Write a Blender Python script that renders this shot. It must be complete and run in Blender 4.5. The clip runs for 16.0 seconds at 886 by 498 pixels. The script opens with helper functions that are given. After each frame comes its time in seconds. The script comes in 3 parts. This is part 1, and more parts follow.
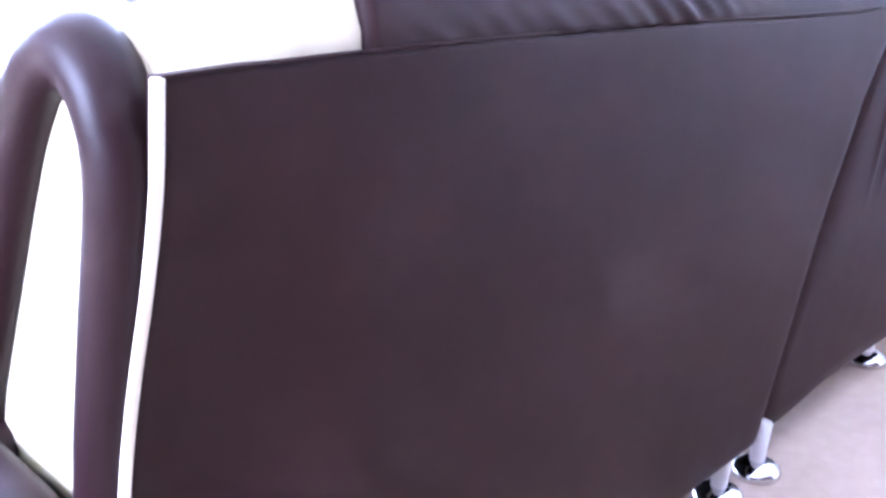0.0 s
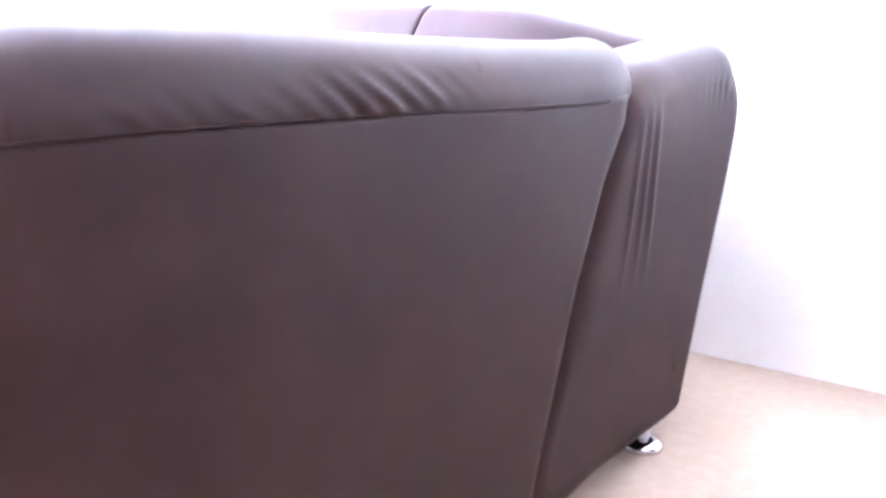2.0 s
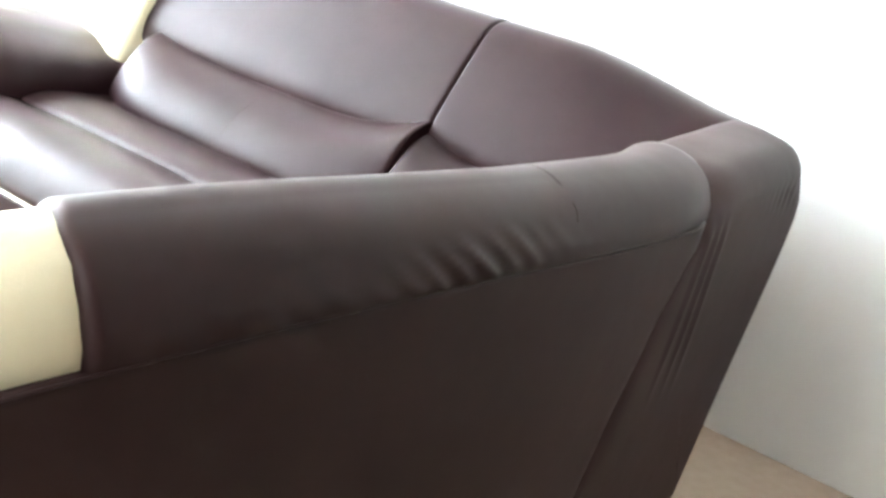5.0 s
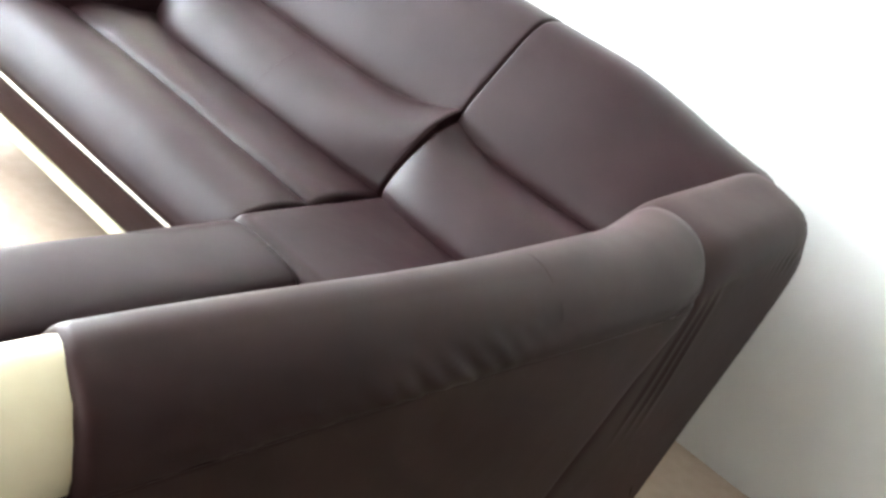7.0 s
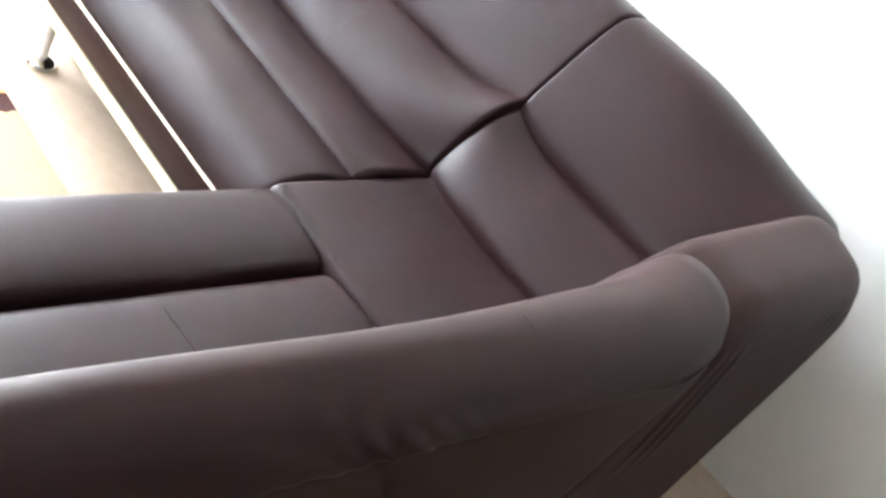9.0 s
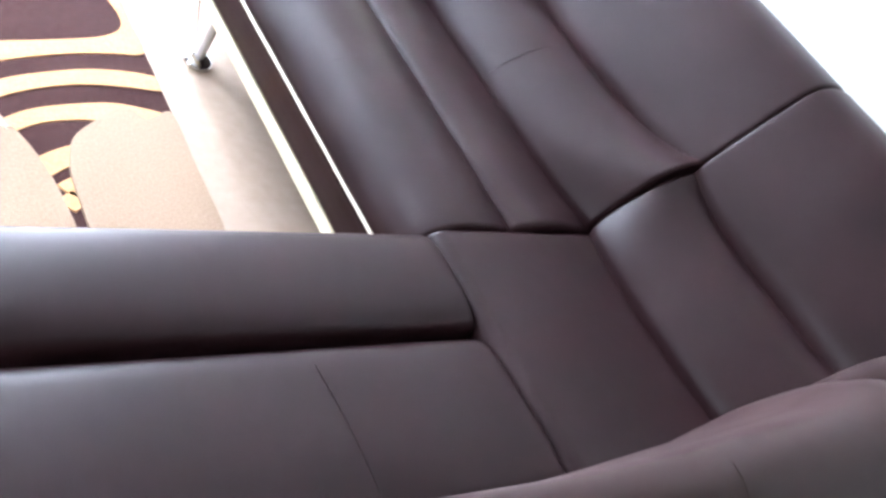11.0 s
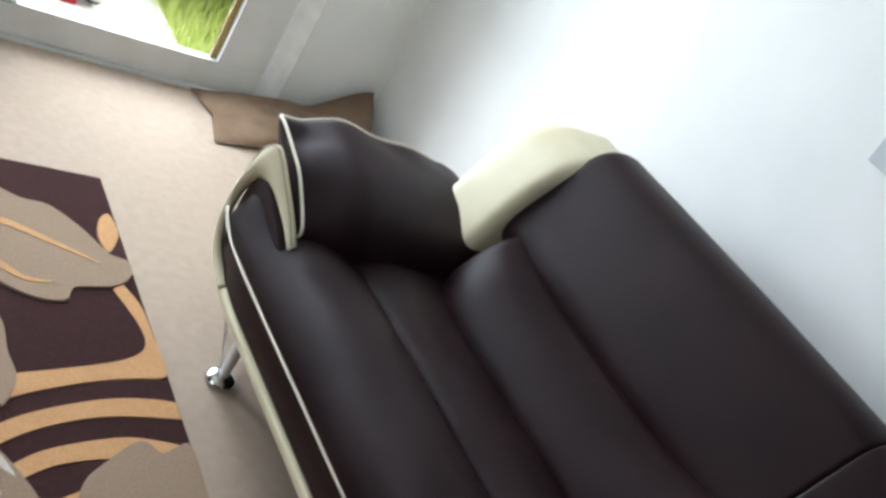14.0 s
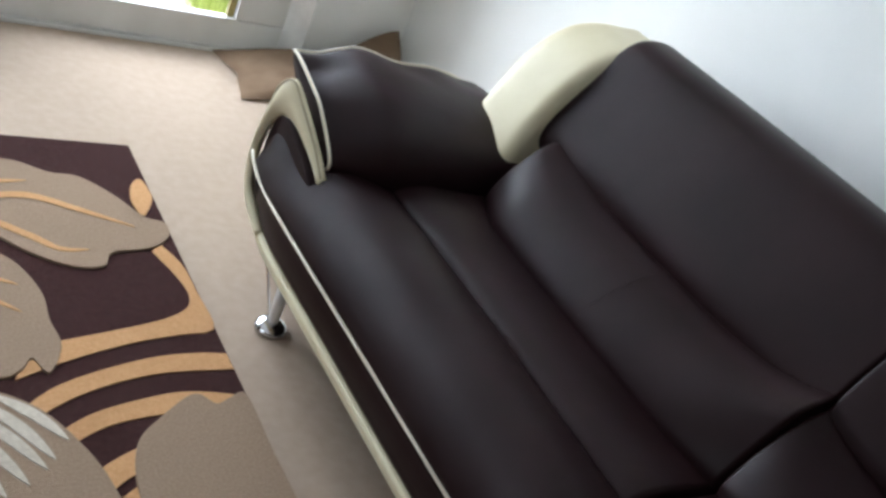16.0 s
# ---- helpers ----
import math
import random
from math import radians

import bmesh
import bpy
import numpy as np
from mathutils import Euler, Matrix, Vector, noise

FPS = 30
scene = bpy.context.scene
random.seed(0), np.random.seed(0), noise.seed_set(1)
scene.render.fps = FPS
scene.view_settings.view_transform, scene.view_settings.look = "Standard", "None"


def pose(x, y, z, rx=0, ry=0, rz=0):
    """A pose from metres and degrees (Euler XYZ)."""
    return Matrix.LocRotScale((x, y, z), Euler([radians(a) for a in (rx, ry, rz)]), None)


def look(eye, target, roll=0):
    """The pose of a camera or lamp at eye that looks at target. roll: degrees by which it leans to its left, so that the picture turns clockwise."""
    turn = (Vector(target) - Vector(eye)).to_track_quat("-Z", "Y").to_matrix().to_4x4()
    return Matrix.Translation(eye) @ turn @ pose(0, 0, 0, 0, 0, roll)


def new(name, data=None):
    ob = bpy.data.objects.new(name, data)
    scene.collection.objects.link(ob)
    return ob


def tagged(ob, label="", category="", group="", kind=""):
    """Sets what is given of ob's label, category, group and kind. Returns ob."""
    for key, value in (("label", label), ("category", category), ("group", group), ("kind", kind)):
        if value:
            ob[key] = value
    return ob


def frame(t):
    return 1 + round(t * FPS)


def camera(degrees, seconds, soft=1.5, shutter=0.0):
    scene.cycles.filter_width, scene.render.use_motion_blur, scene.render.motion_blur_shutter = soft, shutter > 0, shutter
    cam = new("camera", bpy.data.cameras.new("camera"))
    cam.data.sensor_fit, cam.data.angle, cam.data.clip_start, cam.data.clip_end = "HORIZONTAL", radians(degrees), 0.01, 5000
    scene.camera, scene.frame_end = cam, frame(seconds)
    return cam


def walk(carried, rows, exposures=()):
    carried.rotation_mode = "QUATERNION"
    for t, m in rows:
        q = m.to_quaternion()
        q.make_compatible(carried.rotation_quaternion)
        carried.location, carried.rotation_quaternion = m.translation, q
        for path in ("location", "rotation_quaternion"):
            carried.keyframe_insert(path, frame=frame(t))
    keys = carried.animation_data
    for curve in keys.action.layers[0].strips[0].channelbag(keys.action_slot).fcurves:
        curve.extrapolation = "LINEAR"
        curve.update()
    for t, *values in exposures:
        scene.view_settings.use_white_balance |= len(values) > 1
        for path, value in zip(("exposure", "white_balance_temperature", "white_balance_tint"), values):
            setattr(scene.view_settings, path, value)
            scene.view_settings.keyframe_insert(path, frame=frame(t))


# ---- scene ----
cam = camera(45.5, 16.0, soft=3.0)
PATH = [
    (0, (-2.554, -0.545, 0.983), (-1.174, 0.736, 0.308), 1.6),
    (0.5, (-2.483, -0.609, 0.955), (-1.071, 0.674, 0.355), 5.2),
    (1, (-2.44, -0.633, 0.934), (-0.931, 0.561, 0.39), 2.5),
    (1.5, (-2.431, -0.633, 0.945), (-0.868, 0.512, 0.451), 1.2),
    (2, (-2.429, -0.634, 0.965), (-0.819, 0.454, 0.49), 1.6),
    (2.5, (-2.414, -0.626, 0.994), (-0.765, 0.415, 0.548), 2.6),
    (3, (-2.399, -0.615, 1.015), (-0.736, 0.423, 0.62), 4.1),
    (3.5, (-2.408, -0.61, 1.063), (-0.768, 0.461, 0.659), 7.2),
    (4, (-2.396, -0.542, 1.118), (-0.796, 0.557, 0.638), 8.4),
    (6.5, (-2.379, -0.366, 1.36), (-0.75, 0.536, 0.588), 22.8),
    (7, (-2.392, -0.37, 1.433), (-0.824, 0.571, 0.616), 23.9),
    (7.5, (-2.372, -0.338, 1.439), (-0.758, 0.563, 0.582), 25.8),
    (8, (-2.354, -0.337, 1.513), (-0.764, 0.589, 0.63), 28.7),
    (8.5, (-2.26, -0.334, 1.594), (-0.747, 0.619, 0.642), 30.5),
    (11, (-2.263, -0.09, 1.559), (-0.999, 0.896, 0.496), 36.1),
    (11.5, (-2.292, 0.018, 1.598), (-1.042, 1.136, 0.508), 36.8),
    (12, (-2.292, 0.059, 1.638), (-1.06, 1.215, 0.566), 38.2),
    (12.5, (-2.294, 0.072, 1.648), (-1.055, 1.266, 0.629), 37.8),
    (13, (-2.276, 0.1, 1.664), (-1.039, 1.343, 0.701), 36.0),
    (13.5, (-2.229, 0.148, 1.702), (-0.977, 1.418, 0.798), 34.0),
    (14, (-2.218, 0.176, 1.698), (-0.976, 1.503, 0.865), 32.6),
    (14.5, (-2.176, 0.174, 1.663), (-0.981, 1.517, 0.787), 30.8),
    (15, (-2.127, 0.172, 1.652), (-0.991, 1.566, 0.776), 28.0),
    (15.5, (-2.112, 0.138, 1.62), (-0.983, 1.506, 0.695), 25.4),
    (16, (-2.092, 0.147, 1.596), (-0.944, 1.486, 0.652), 24.0),
]
EXPOSURES = [(0, 4.5, 4900, 30), (0.6, 4.9, 4600, 36), (1.2, 4.95, 5100, 31), (2, 4.85, 5600, 24), (3.2, 4.05, 6100, 10), (4.2, 3.45, 6500, 6), (7, 2.6, 6700, 6), (8.5, 2.5, 6700, 6), (11, 2.1, 6000, 13), (12.5, 1.35, 5600, 11), (13.5, 0.5, 5800, 6), (14, 0.0, 6300, 6), (16, -0.15, 6300, 7)]
walk(cam, [(t, look(eye, target, roll)) for t, eye, target, roll in PATH], EXPOSURES)


# ---- light ----
world = bpy.data.worlds.new("sky")
scene.world = world
world.use_nodes = True
wn = world.node_tree
sky = wn.nodes.new("ShaderNodeTexSky")
sky.sky_type, sky.sun_disc, sky.sun_elevation, sky.sun_rotation = "NISHITA", False, radians(45), radians(90)
wn.links.new(sky.outputs[0], wn.nodes["Background"].inputs[0])
wn.nodes["Background"].inputs[1].default_value = 0.15

sun = new("sun", bpy.data.lights.new("sun", "SUN"))
sun.data.energy, sun.data.angle, sun.data.color = 5.0, radians(0.6), (1.0, 0.95, 0.88)
sun.matrix_world = look((6, 6, 6), (5.0, 6.05, 5.0))

def window_light(name, width, height, watts, eye, target, tone):
    lamp = new(name, bpy.data.lights.new(name, "AREA"))
    lamp.data.shape, lamp.data.size, lamp.data.size_y = "RECTANGLE", width, height
    lamp.data.energy, lamp.data.color = watts, tone
    lamp.matrix_world = look(eye, target)


window_light("daylight_door", 2.6, 2.2, 225.0, (-1.37, 4.5, 1.47), (-1.4, 0.0, 1.35), (0.83, 0.895, 1.0))
# added fill from an assumed, unseen west window; brightens the east wall
window_light("assumed_west_fill", 1.8, 1.3, 19.0, (-4.66, 1.12, 1.5), (0.0, 1.0, 1.3), (1.0, 0.98, 0.95))


# ---- materials ----
def node(nt, kind, **values):
    n = nt.nodes.new(kind)
    for k, v in values.items():
        n.inputs[k].default_value = v
    return n


def material(name, rough=0.5, metal=0.0, spec=0.5):
    m = bpy.data.materials.new(name)
    m.use_nodes = True
    b = m.node_tree.nodes["Principled BSDF"]
    b.inputs["Roughness"].default_value, b.inputs["Metallic"].default_value = rough, metal
    b.inputs["Specular IOR Level"].default_value = spec
    return m, m.node_tree, b


def blotch(m, nt, b, low, high, scale, detail=5.0, lo=0.35, hi=0.65, bump=0.0, bump_scale=200.0, depth=0.002, rough=None):
    """Colour between two tones by a coarse noise, with a fine relief."""
    tc = nt.nodes.new("ShaderNodeTexCoord")
    n = node(nt, "ShaderNodeTexNoise", Scale=scale, Detail=detail)
    nt.links.new(tc.outputs["Object"], n.inputs["Vector"])
    r = nt.nodes.new("ShaderNodeValToRGB")
    r.color_ramp.elements[0].position, r.color_ramp.elements[1].position = lo, hi
    r.color_ramp.elements[0].color, r.color_ramp.elements[1].color = (*low, 1), (*high, 1)
    nt.links.new(n.outputs["Fac"], r.inputs[0])
    nt.links.new(r.outputs[0], b.inputs["Base Color"])
    if bump:
        f = node(nt, "ShaderNodeTexNoise", Scale=bump_scale, Detail=3.0)
        nt.links.new(tc.outputs["Object"], f.inputs["Vector"])
        g = node(nt, "ShaderNodeBump", Strength=bump, Distance=depth)
        nt.links.new(f.outputs["Fac"], g.inputs["Height"])
        nt.links.new(g.outputs[0], b.inputs["Normal"])
    if rough:
        mr = node(nt, "ShaderNodeMapRange")
        mr.inputs["To Min"].default_value, mr.inputs["To Max"].default_value = rough
        nt.links.new(n.outputs["Fac"], mr.inputs["Value"])
        nt.links.new(mr.outputs[0], b.inputs["Roughness"])
    return m


def leather(name, low, high, rough, spec=0.25):
    m, nt, b = material(name, 0.4, 0.0, spec)
    tc = nt.nodes.new("ShaderNodeTexCoord")
    n = node(nt, "ShaderNodeTexNoise", Scale=5.0, Detail=6.0)
    nt.links.new(tc.outputs["Object"], n.inputs["Vector"])
    r = nt.nodes.new("ShaderNodeValToRGB")
    r.color_ramp.elements[0].position, r.color_ramp.elements[1].position = 0.35, 0.68
    r.color_ramp.elements[0].color, r.color_ramp.elements[1].color = (*low, 1), (*high, 1)
    nt.links.new(n.outputs["Fac"], r.inputs[0])
    nt.links.new(r.outputs[0], b.inputs["Base Color"])
    mr = node(nt, "ShaderNodeMapRange")
    mr.inputs["To Min"].default_value, mr.inputs["To Max"].default_value = rough
    nt.links.new(n.outputs["Fac"], mr.inputs["Value"])
    nt.links.new(mr.outputs[0], b.inputs["Roughness"])
    v = node(nt, "ShaderNodeTexVoronoi", Scale=420.0)
    nt.links.new(tc.outputs["Object"], v.inputs["Vector"])
    soft = node(nt, "ShaderNodeTexNoise", Scale=9.0, Detail=2.0)
    nt.links.new(tc.outputs["Object"], soft.inputs["Vector"])
    g1 = node(nt, "ShaderNodeBump", Strength=0.12, Distance=0.012)
    nt.links.new(soft.outputs["Fac"], g1.inputs["Height"])
    g2 = node(nt, "ShaderNodeBump", Strength=0.12, Distance=0.0006)
    nt.links.new(v.outputs["Distance"], g2.inputs["Height"])
    nt.links.new(g1.outputs[0], g2.inputs["Normal"])
    nt.links.new(g2.outputs[0], b.inputs["Normal"])
    return m


def plain(name, colour, rough=0.5, metal=0.0, **k):
    m, nt, b = material(name, rough, metal)
    lo = tuple(c * 0.88 for c in colour)
    return blotch(m, nt, b, lo, colour, 14.0, bump=0.1, bump_scale=120.0, depth=0.001, **k)


def pile(name, low, high, scale=60.0, strength=0.9):
    m, nt, b = material(name, 0.95, 0.0, 0.03)
    b.inputs["Sheen Weight"].default_value = 0.04
    return blotch(m, nt, b, low, high, scale, detail=8.0, lo=0.3, hi=0.7, bump=strength, bump_scale=420.0, depth=0.005)


LEATHER = leather("dark_brown_leather", (0.0125, 0.0048, 0.0056), (0.0170, 0.0066, 0.0077), (0.38, 0.46), 0.15)
MATT = leather("dark_brown_matt_leatherette", (0.0225, 0.0106, 0.0106), (0.0305, 0.0146, 0.0144), (0.48, 0.58), 0.12)
CREAM = leather("cream_leather", (0.62, 0.56, 0.38), (0.70, 0.64, 0.46), (0.40, 0.52))
PIPING = plain("cream_piping", (0.80, 0.74, 0.60), 0.45)
SEAM = plain("beige_welt", (0.42, 0.36, 0.24), 0.6)
UNDER = plain("black_lining", (0.012, 0.011, 0.011), 0.9)
CARPET = pile("beige_carpet", (0.365, 0.284, 0.218), (0.405, 0.318, 0.248), 30.0, 0.3)
RUG_DARK = pile("dark_brown_pile", (0.032, 0.012, 0.012), (0.052, 0.020, 0.018), 70.0)
RUG_TAUPE = pile("taupe_pile", (0.27, 0.19, 0.13), (0.34, 0.245, 0.17), 150.0)
RUG_TAN = pile("tan_pile", (0.50, 0.27, 0.12), (0.60, 0.345, 0.17), 150.0)
RUG_IVORY = pile("ivory_pile", (0.50, 0.44, 0.36), (0.62, 0.56, 0.47), 80.0)
CHROME, _nt, _b = material("chrome", 0.09, 1.0)
_b.inputs["Base Color"].default_value = (0.72, 0.74, 0.76, 1)
SATIN = plain("satin_silver_metal", (0.72, 0.70, 0.68), 0.35)
_m, _nt, _b = material("white_plaster", 0.9, 0.0, 0.2)
WALL = blotch(_m, _nt, _b, (0.76, 0.77, 0.75), (0.83, 0.83, 0.81), 1.6, bump=0.25, bump_scale=90.0, depth=0.002)
_m, _nt, _b = material("matt_ceiling_paint", 0.95, 0.0, 0.1)
CEILING = blotch(_m, _nt, _b, (0.68, 0.68, 0.67), (0.74, 0.74, 0.73), 1.2, bump=0.2, bump_scale=60.0)
# tone of the unseen walls, kept dark to cut bounce onto the sofa's side
_m, _nt, _b = material("unseen_dark_brown_wall", 0.9, 0.0, 0.2)
DARK_WALL = blotch(_m, _nt, _b, (0.042, 0.028, 0.024), (0.062, 0.042, 0.035), 2.0, bump=0.2, bump_scale=80.0)
_m, _nt, _b = material("white_window_plastic", 0.35, 0.0, 0.5)
FRAME = blotch(_m, _nt, _b, (0.58, 0.58, 0.56), (0.66, 0.66, 0.64), 5.0)
GLOSS = plain("white_gloss_paint", (0.88, 0.88, 0.87), 0.25)
SEAL = plain("brown_seal", (0.30, 0.22, 0.06), 0.5)
STEEL = plain("grey_hinge_metal", (0.25, 0.24, 0.22), 0.4, 0.8)
SUEDE = pile("brown_suede", (0.15, 0.098, 0.062), (0.20, 0.135, 0.088), 12.0, 0.3)
LAWN = pile("lawn", (0.30, 0.36, 0.07), (0.52, 0.56, 0.16), 9.0)
PAVING = plain("pale_paving", (0.62, 0.60, 0.55), 0.9)
LEAF = plain("leaf_green", (0.44, 0.49, 0.15), 0.6)
_nt = LEAF.node_tree
_t = node(_nt, "ShaderNodeBsdfTranslucent", Color=(0.68, 0.76, 0.26, 1))
_x = node(_nt, "ShaderNodeMixShader", Fac=0.55)
_nt.links.new(_nt.nodes["Principled BSDF"].outputs[0], _x.inputs[1])
_nt.links.new(_t.outputs[0], _x.inputs[2])
_nt.links.new(_x.outputs[0], _nt.nodes["Material Output"].inputs["Surface"])
RED = plain("red_cloth", (0.50, 0.02, 0.03), 0.8)
WHITE = plain("white_cloth", (0.78, 0.77, 0.75), 0.8)
BLACK = plain("black_cloth", (0.02, 0.02, 0.02), 0.8)
CANVAS = plain("pale_grey_board", (0.50, 0.51, 0.54), 0.6)
GLASS, _nt, _b = material("window_glass", 0.0)
_b.inputs["Transmission Weight"].default_value = 1.0
_b.inputs["IOR"].default_value = 1.1


# ---- mesh helpers ----
def smooth_curve(ctrl, n, closed=True):
    """Evenly spaced points of a Catmull-Rom curve through the control points."""
    pts = [Vector(c) for c in ctrl]
    k, fine, span = len(pts), [], len(pts) if closed else len(pts) - 1
    for i in range(span):
        if closed:
            a, b, c, d = (pts[(i + j) % k] for j in (-1, 0, 1, 2))
        else:
            a, b, c, d = (pts[min(max(i + j, 0), k - 1)] for j in (-1, 0, 1, 2))
        for s in range(12):
            t = s / 12
            fine.append(0.5 * (2 * b + (c - a) * t + (2 * a - 5 * b + 4 * c - d) * t * t + (3 * b - a - 3 * c + d) * t ** 3))
    if not closed:
        fine.append(pts[-1])
    ring = fine + [fine[0]] if closed else fine
    dist = [0.0]
    for a, b in zip(ring, ring[1:]):
        dist.append(dist[-1] + (b - a).length)
    out, j = [], 0
    for i in range(n):
        want = dist[-1] * i / (n if closed else n - 1)
        while j < len(dist) - 2 and dist[j + 1] < want:
            j += 1
        f = (want - dist[j]) / max(dist[j + 1] - dist[j], 1e-9)
        out.append(ring[j].lerp(ring[j + 1], f))
    return out


def mesh_object(name, verts, faces, mat, parent=None, label="", smooth=True):
    me = bpy.data.meshes.new(name)
    me.from_pydata([tuple(v) for v in verts], [], faces)
    bm = bmesh.new()
    bm.from_mesh(me)
    bmesh.ops.recalc_face_normals(bm, faces=bm.faces)
    for f in bm.faces:
        f.smooth = smooth
    bm.to_mesh(me)
    bm.free()
    me.materials.append(mat)
    ob = new(name, me)
    if parent:
        ob.parent = parent
    if label:
        tagged(ob, label)
    return ob


def part(name, bm, mat, parent=None, label="", smooth=False):
    bmesh.ops.recalc_face_normals(bm, faces=bm.faces)
    for f in bm.faces:
        f.smooth = smooth
    me = bpy.data.meshes.new(name)
    bm.to_mesh(me)
    bm.free()
    me.materials.append(mat)
    ob = new(name, me)
    if parent:
        ob.parent = parent
    if label:
        tagged(ob, label)
    return ob


def pad(name, profile, axis, lo, hi, mat, parent, r0=0.03, r1=None, n=56, step=0.03, shape=None, label="", cap=1):
    """A stuffed pad: a closed profile drawn along an axis ("y": profile in x, z; "x": in y, z), with rounded ends of cap rings; shape() bends its points."""
    r1 = r0 if r1 is None else r1
    ring = smooth_curve([(a, b, 0) for a, b in profile], n)
    cx, cz = sum(p.x for p in ring) / n, sum(p.y for p in ring) / n
    hx, hz = (max(p.x for p in ring) - min(p.x for p in ring)) / 2, (max(p.y for p in ring) - min(p.y for p in ring)) / 2
    stations = [lo + r0 * (1 - math.cos(radians(a))) for a in (0, 18, 36, 54, 72, 90)]
    inner = max(1, int((hi - r1 - lo - r0) / step))
    stations += [lo + r0 + (hi - r1 - lo - r0) * i / inner for i in range(1, inner)]
    stations += [hi - r1 * (1 - math.cos(radians(a))) for a in (90, 72, 54, 36, 18, 0)]
    verts, faces, loose = [], [], []
    for s in stations:
        e = 0.0
        if s < lo + r0:
            e = r0 * (1 - math.sqrt(max(0.0, 1 - (1 - (s - lo) / r0) ** 2)))
        elif s > hi - r1:
            e = r1 * (1 - math.sqrt(max(0.0, 1 - (1 - (hi - s) / r1) ** 2)))
        kx, kz = max(0.05, 1 - e / hx), max(0.05, 1 - e / hz)
        for p in ring:
            a, b = cx + (p.x - cx) * kx, cz + (p.y - cz) * kz
            v = Vector((a, s, b)) if axis == "y" else Vector((s, a, b))
            loose.append(v)
            verts.append(shape(v) if shape else v)
    m = len(stations)
    for i in range(m - 1):
        for j in range(n):
            faces.append((i * n + j, i * n + (j + 1) % n, (i + 1) * n + (j + 1) % n, (i + 1) * n + j))
    for base in (0, (m - 1) * n):
        rim, mid = base, sum((loose[base + j] for j in range(n)), Vector()) / n
        for k in range(1, cap):
            inner = len(verts)
            for j in range(n):
                v = loose[base + j].lerp(mid, k / cap)
                verts.append(shape(v) if shape else v)
            faces += [(rim + j, rim + (j + 1) % n, inner + (j + 1) % n, inner + j) for j in range(n)]
            rim = inner
        verts.append(shape(mid) if shape else mid)
        faces += [(rim + j, rim + (j + 1) % n, len(verts) - 1) for j in range(n)]
    return mesh_object(name, verts, faces, mat, parent, label)


def tube(name, path, radius, mat, parent=None, label="", n=60, sides=10, closed=False, flat=1.0):
    """A round cord along a smooth path; radius is a number or a function of 0..1."""
    pts = smooth_curve(path, n, closed)
    verts, faces = [], []
    up = Vector((0.13, 0.21, 1)).normalized()
    for i, p in enumerate(pts):
        a = pts[(i + 1) % n] if closed or i < n - 1 else p
        b = pts[i - 1] if closed or i > 0 else p
        d = (a - b).normalized()
        u = d.cross(up)
        u = u.normalized() if u.length > 1e-4 else d.orthogonal().normalized()
        w = d.cross(u)
        r = radius(i / (n - 1)) if callable(radius) else radius
        for k in range(sides):
            q = 2 * math.pi * k / sides
            verts.append(p + u * (r * math.cos(q)) + w * (r * flat * math.sin(q)))
    rows = n if closed else n - 1
    for i in range(rows):
        for k in range(sides):
            j = (i + 1) % n
            faces.append((i * sides + k, i * sides + (k + 1) % sides, j * sides + (k + 1) % sides, j * sides + k))
    if not closed:
        faces += [tuple(range(sides)), tuple((n - 1) * sides + k for k in range(sides))]
    return mesh_object(name, verts, faces, mat, parent, label)


def slab(name, f, nu, nv, push, mat, parent=None, label=""):
    """A sheet f(u, v), u and v from 0 to 1, thickened by the vector push."""
    push, verts, faces = Vector(push), [], []
    for side in (0, 1):
        for i in range(nu + 1):
            for j in range(nv + 1):
                verts.append(Vector(f(i / nu, j / nv)) + push * side)
    w, o = nv + 1, (nu + 1) * (nv + 1)
    for i in range(nu):
        for j in range(nv):
            q = (i * w + j, i * w + j + 1, (i + 1) * w + j + 1, (i + 1) * w + j)
            faces += [q, tuple(o + k for k in q)]
    rim = [i * w for i in range(nu + 1)] + [nu * w + j for j in range(1, nv + 1)] + [i * w + nv for i in range(nu - 1, -1, -1)] + [j for j in range(nv - 1, 0, -1)]
    for a, b in zip(rim, rim[1:] + rim[:1]):
        faces.append((a, b, o + b, o + a))
    return mesh_object(name, verts, faces, mat, parent, label)


def lathe(rings, sides=24):
    """A bmesh turned about z from (radius, height) pairs."""
    bm, loops = bmesh.new(), []
    for r, z in rings:
        loops.append([bm.verts.new((r * math.cos(2 * math.pi * k / sides), r * math.sin(2 * math.pi * k / sides), z)) for k in range(sides)])
    for a, b in zip(loops, loops[1:]):
        for k in range(sides):
            bm.faces.new((a[k], a[(k + 1) % sides], b[(k + 1) % sides], b[k]))
    bm.faces.new(loops[0])
    bm.faces.new(loops[-1])
    return bm


def block(lo, hi, bevel=0.0, segments=2):
    bm = bmesh.new()
    bmesh.ops.create_cube(bm, size=1)
    for v in bm.verts:
        v.co = Vector([lo[i] + (v.co[i] + 0.5) * (hi[i] - lo[i]) for i in range(3)])
    if bevel:
        bmesh.ops.bevel(bm, geom=bm.edges[:], offset=bevel, segments=segments, affect="EDGES", profile=0.6)
    return bm


def thing(name, label, category, x=0, y=0, z=0, group=""):
    return tagged(new(name), label, category, group)


def ramp(x, a, b):
    t = min(1.0, max(0.0, (x - a) / (b - a)))
    return t * t * (3 - 2 * t)


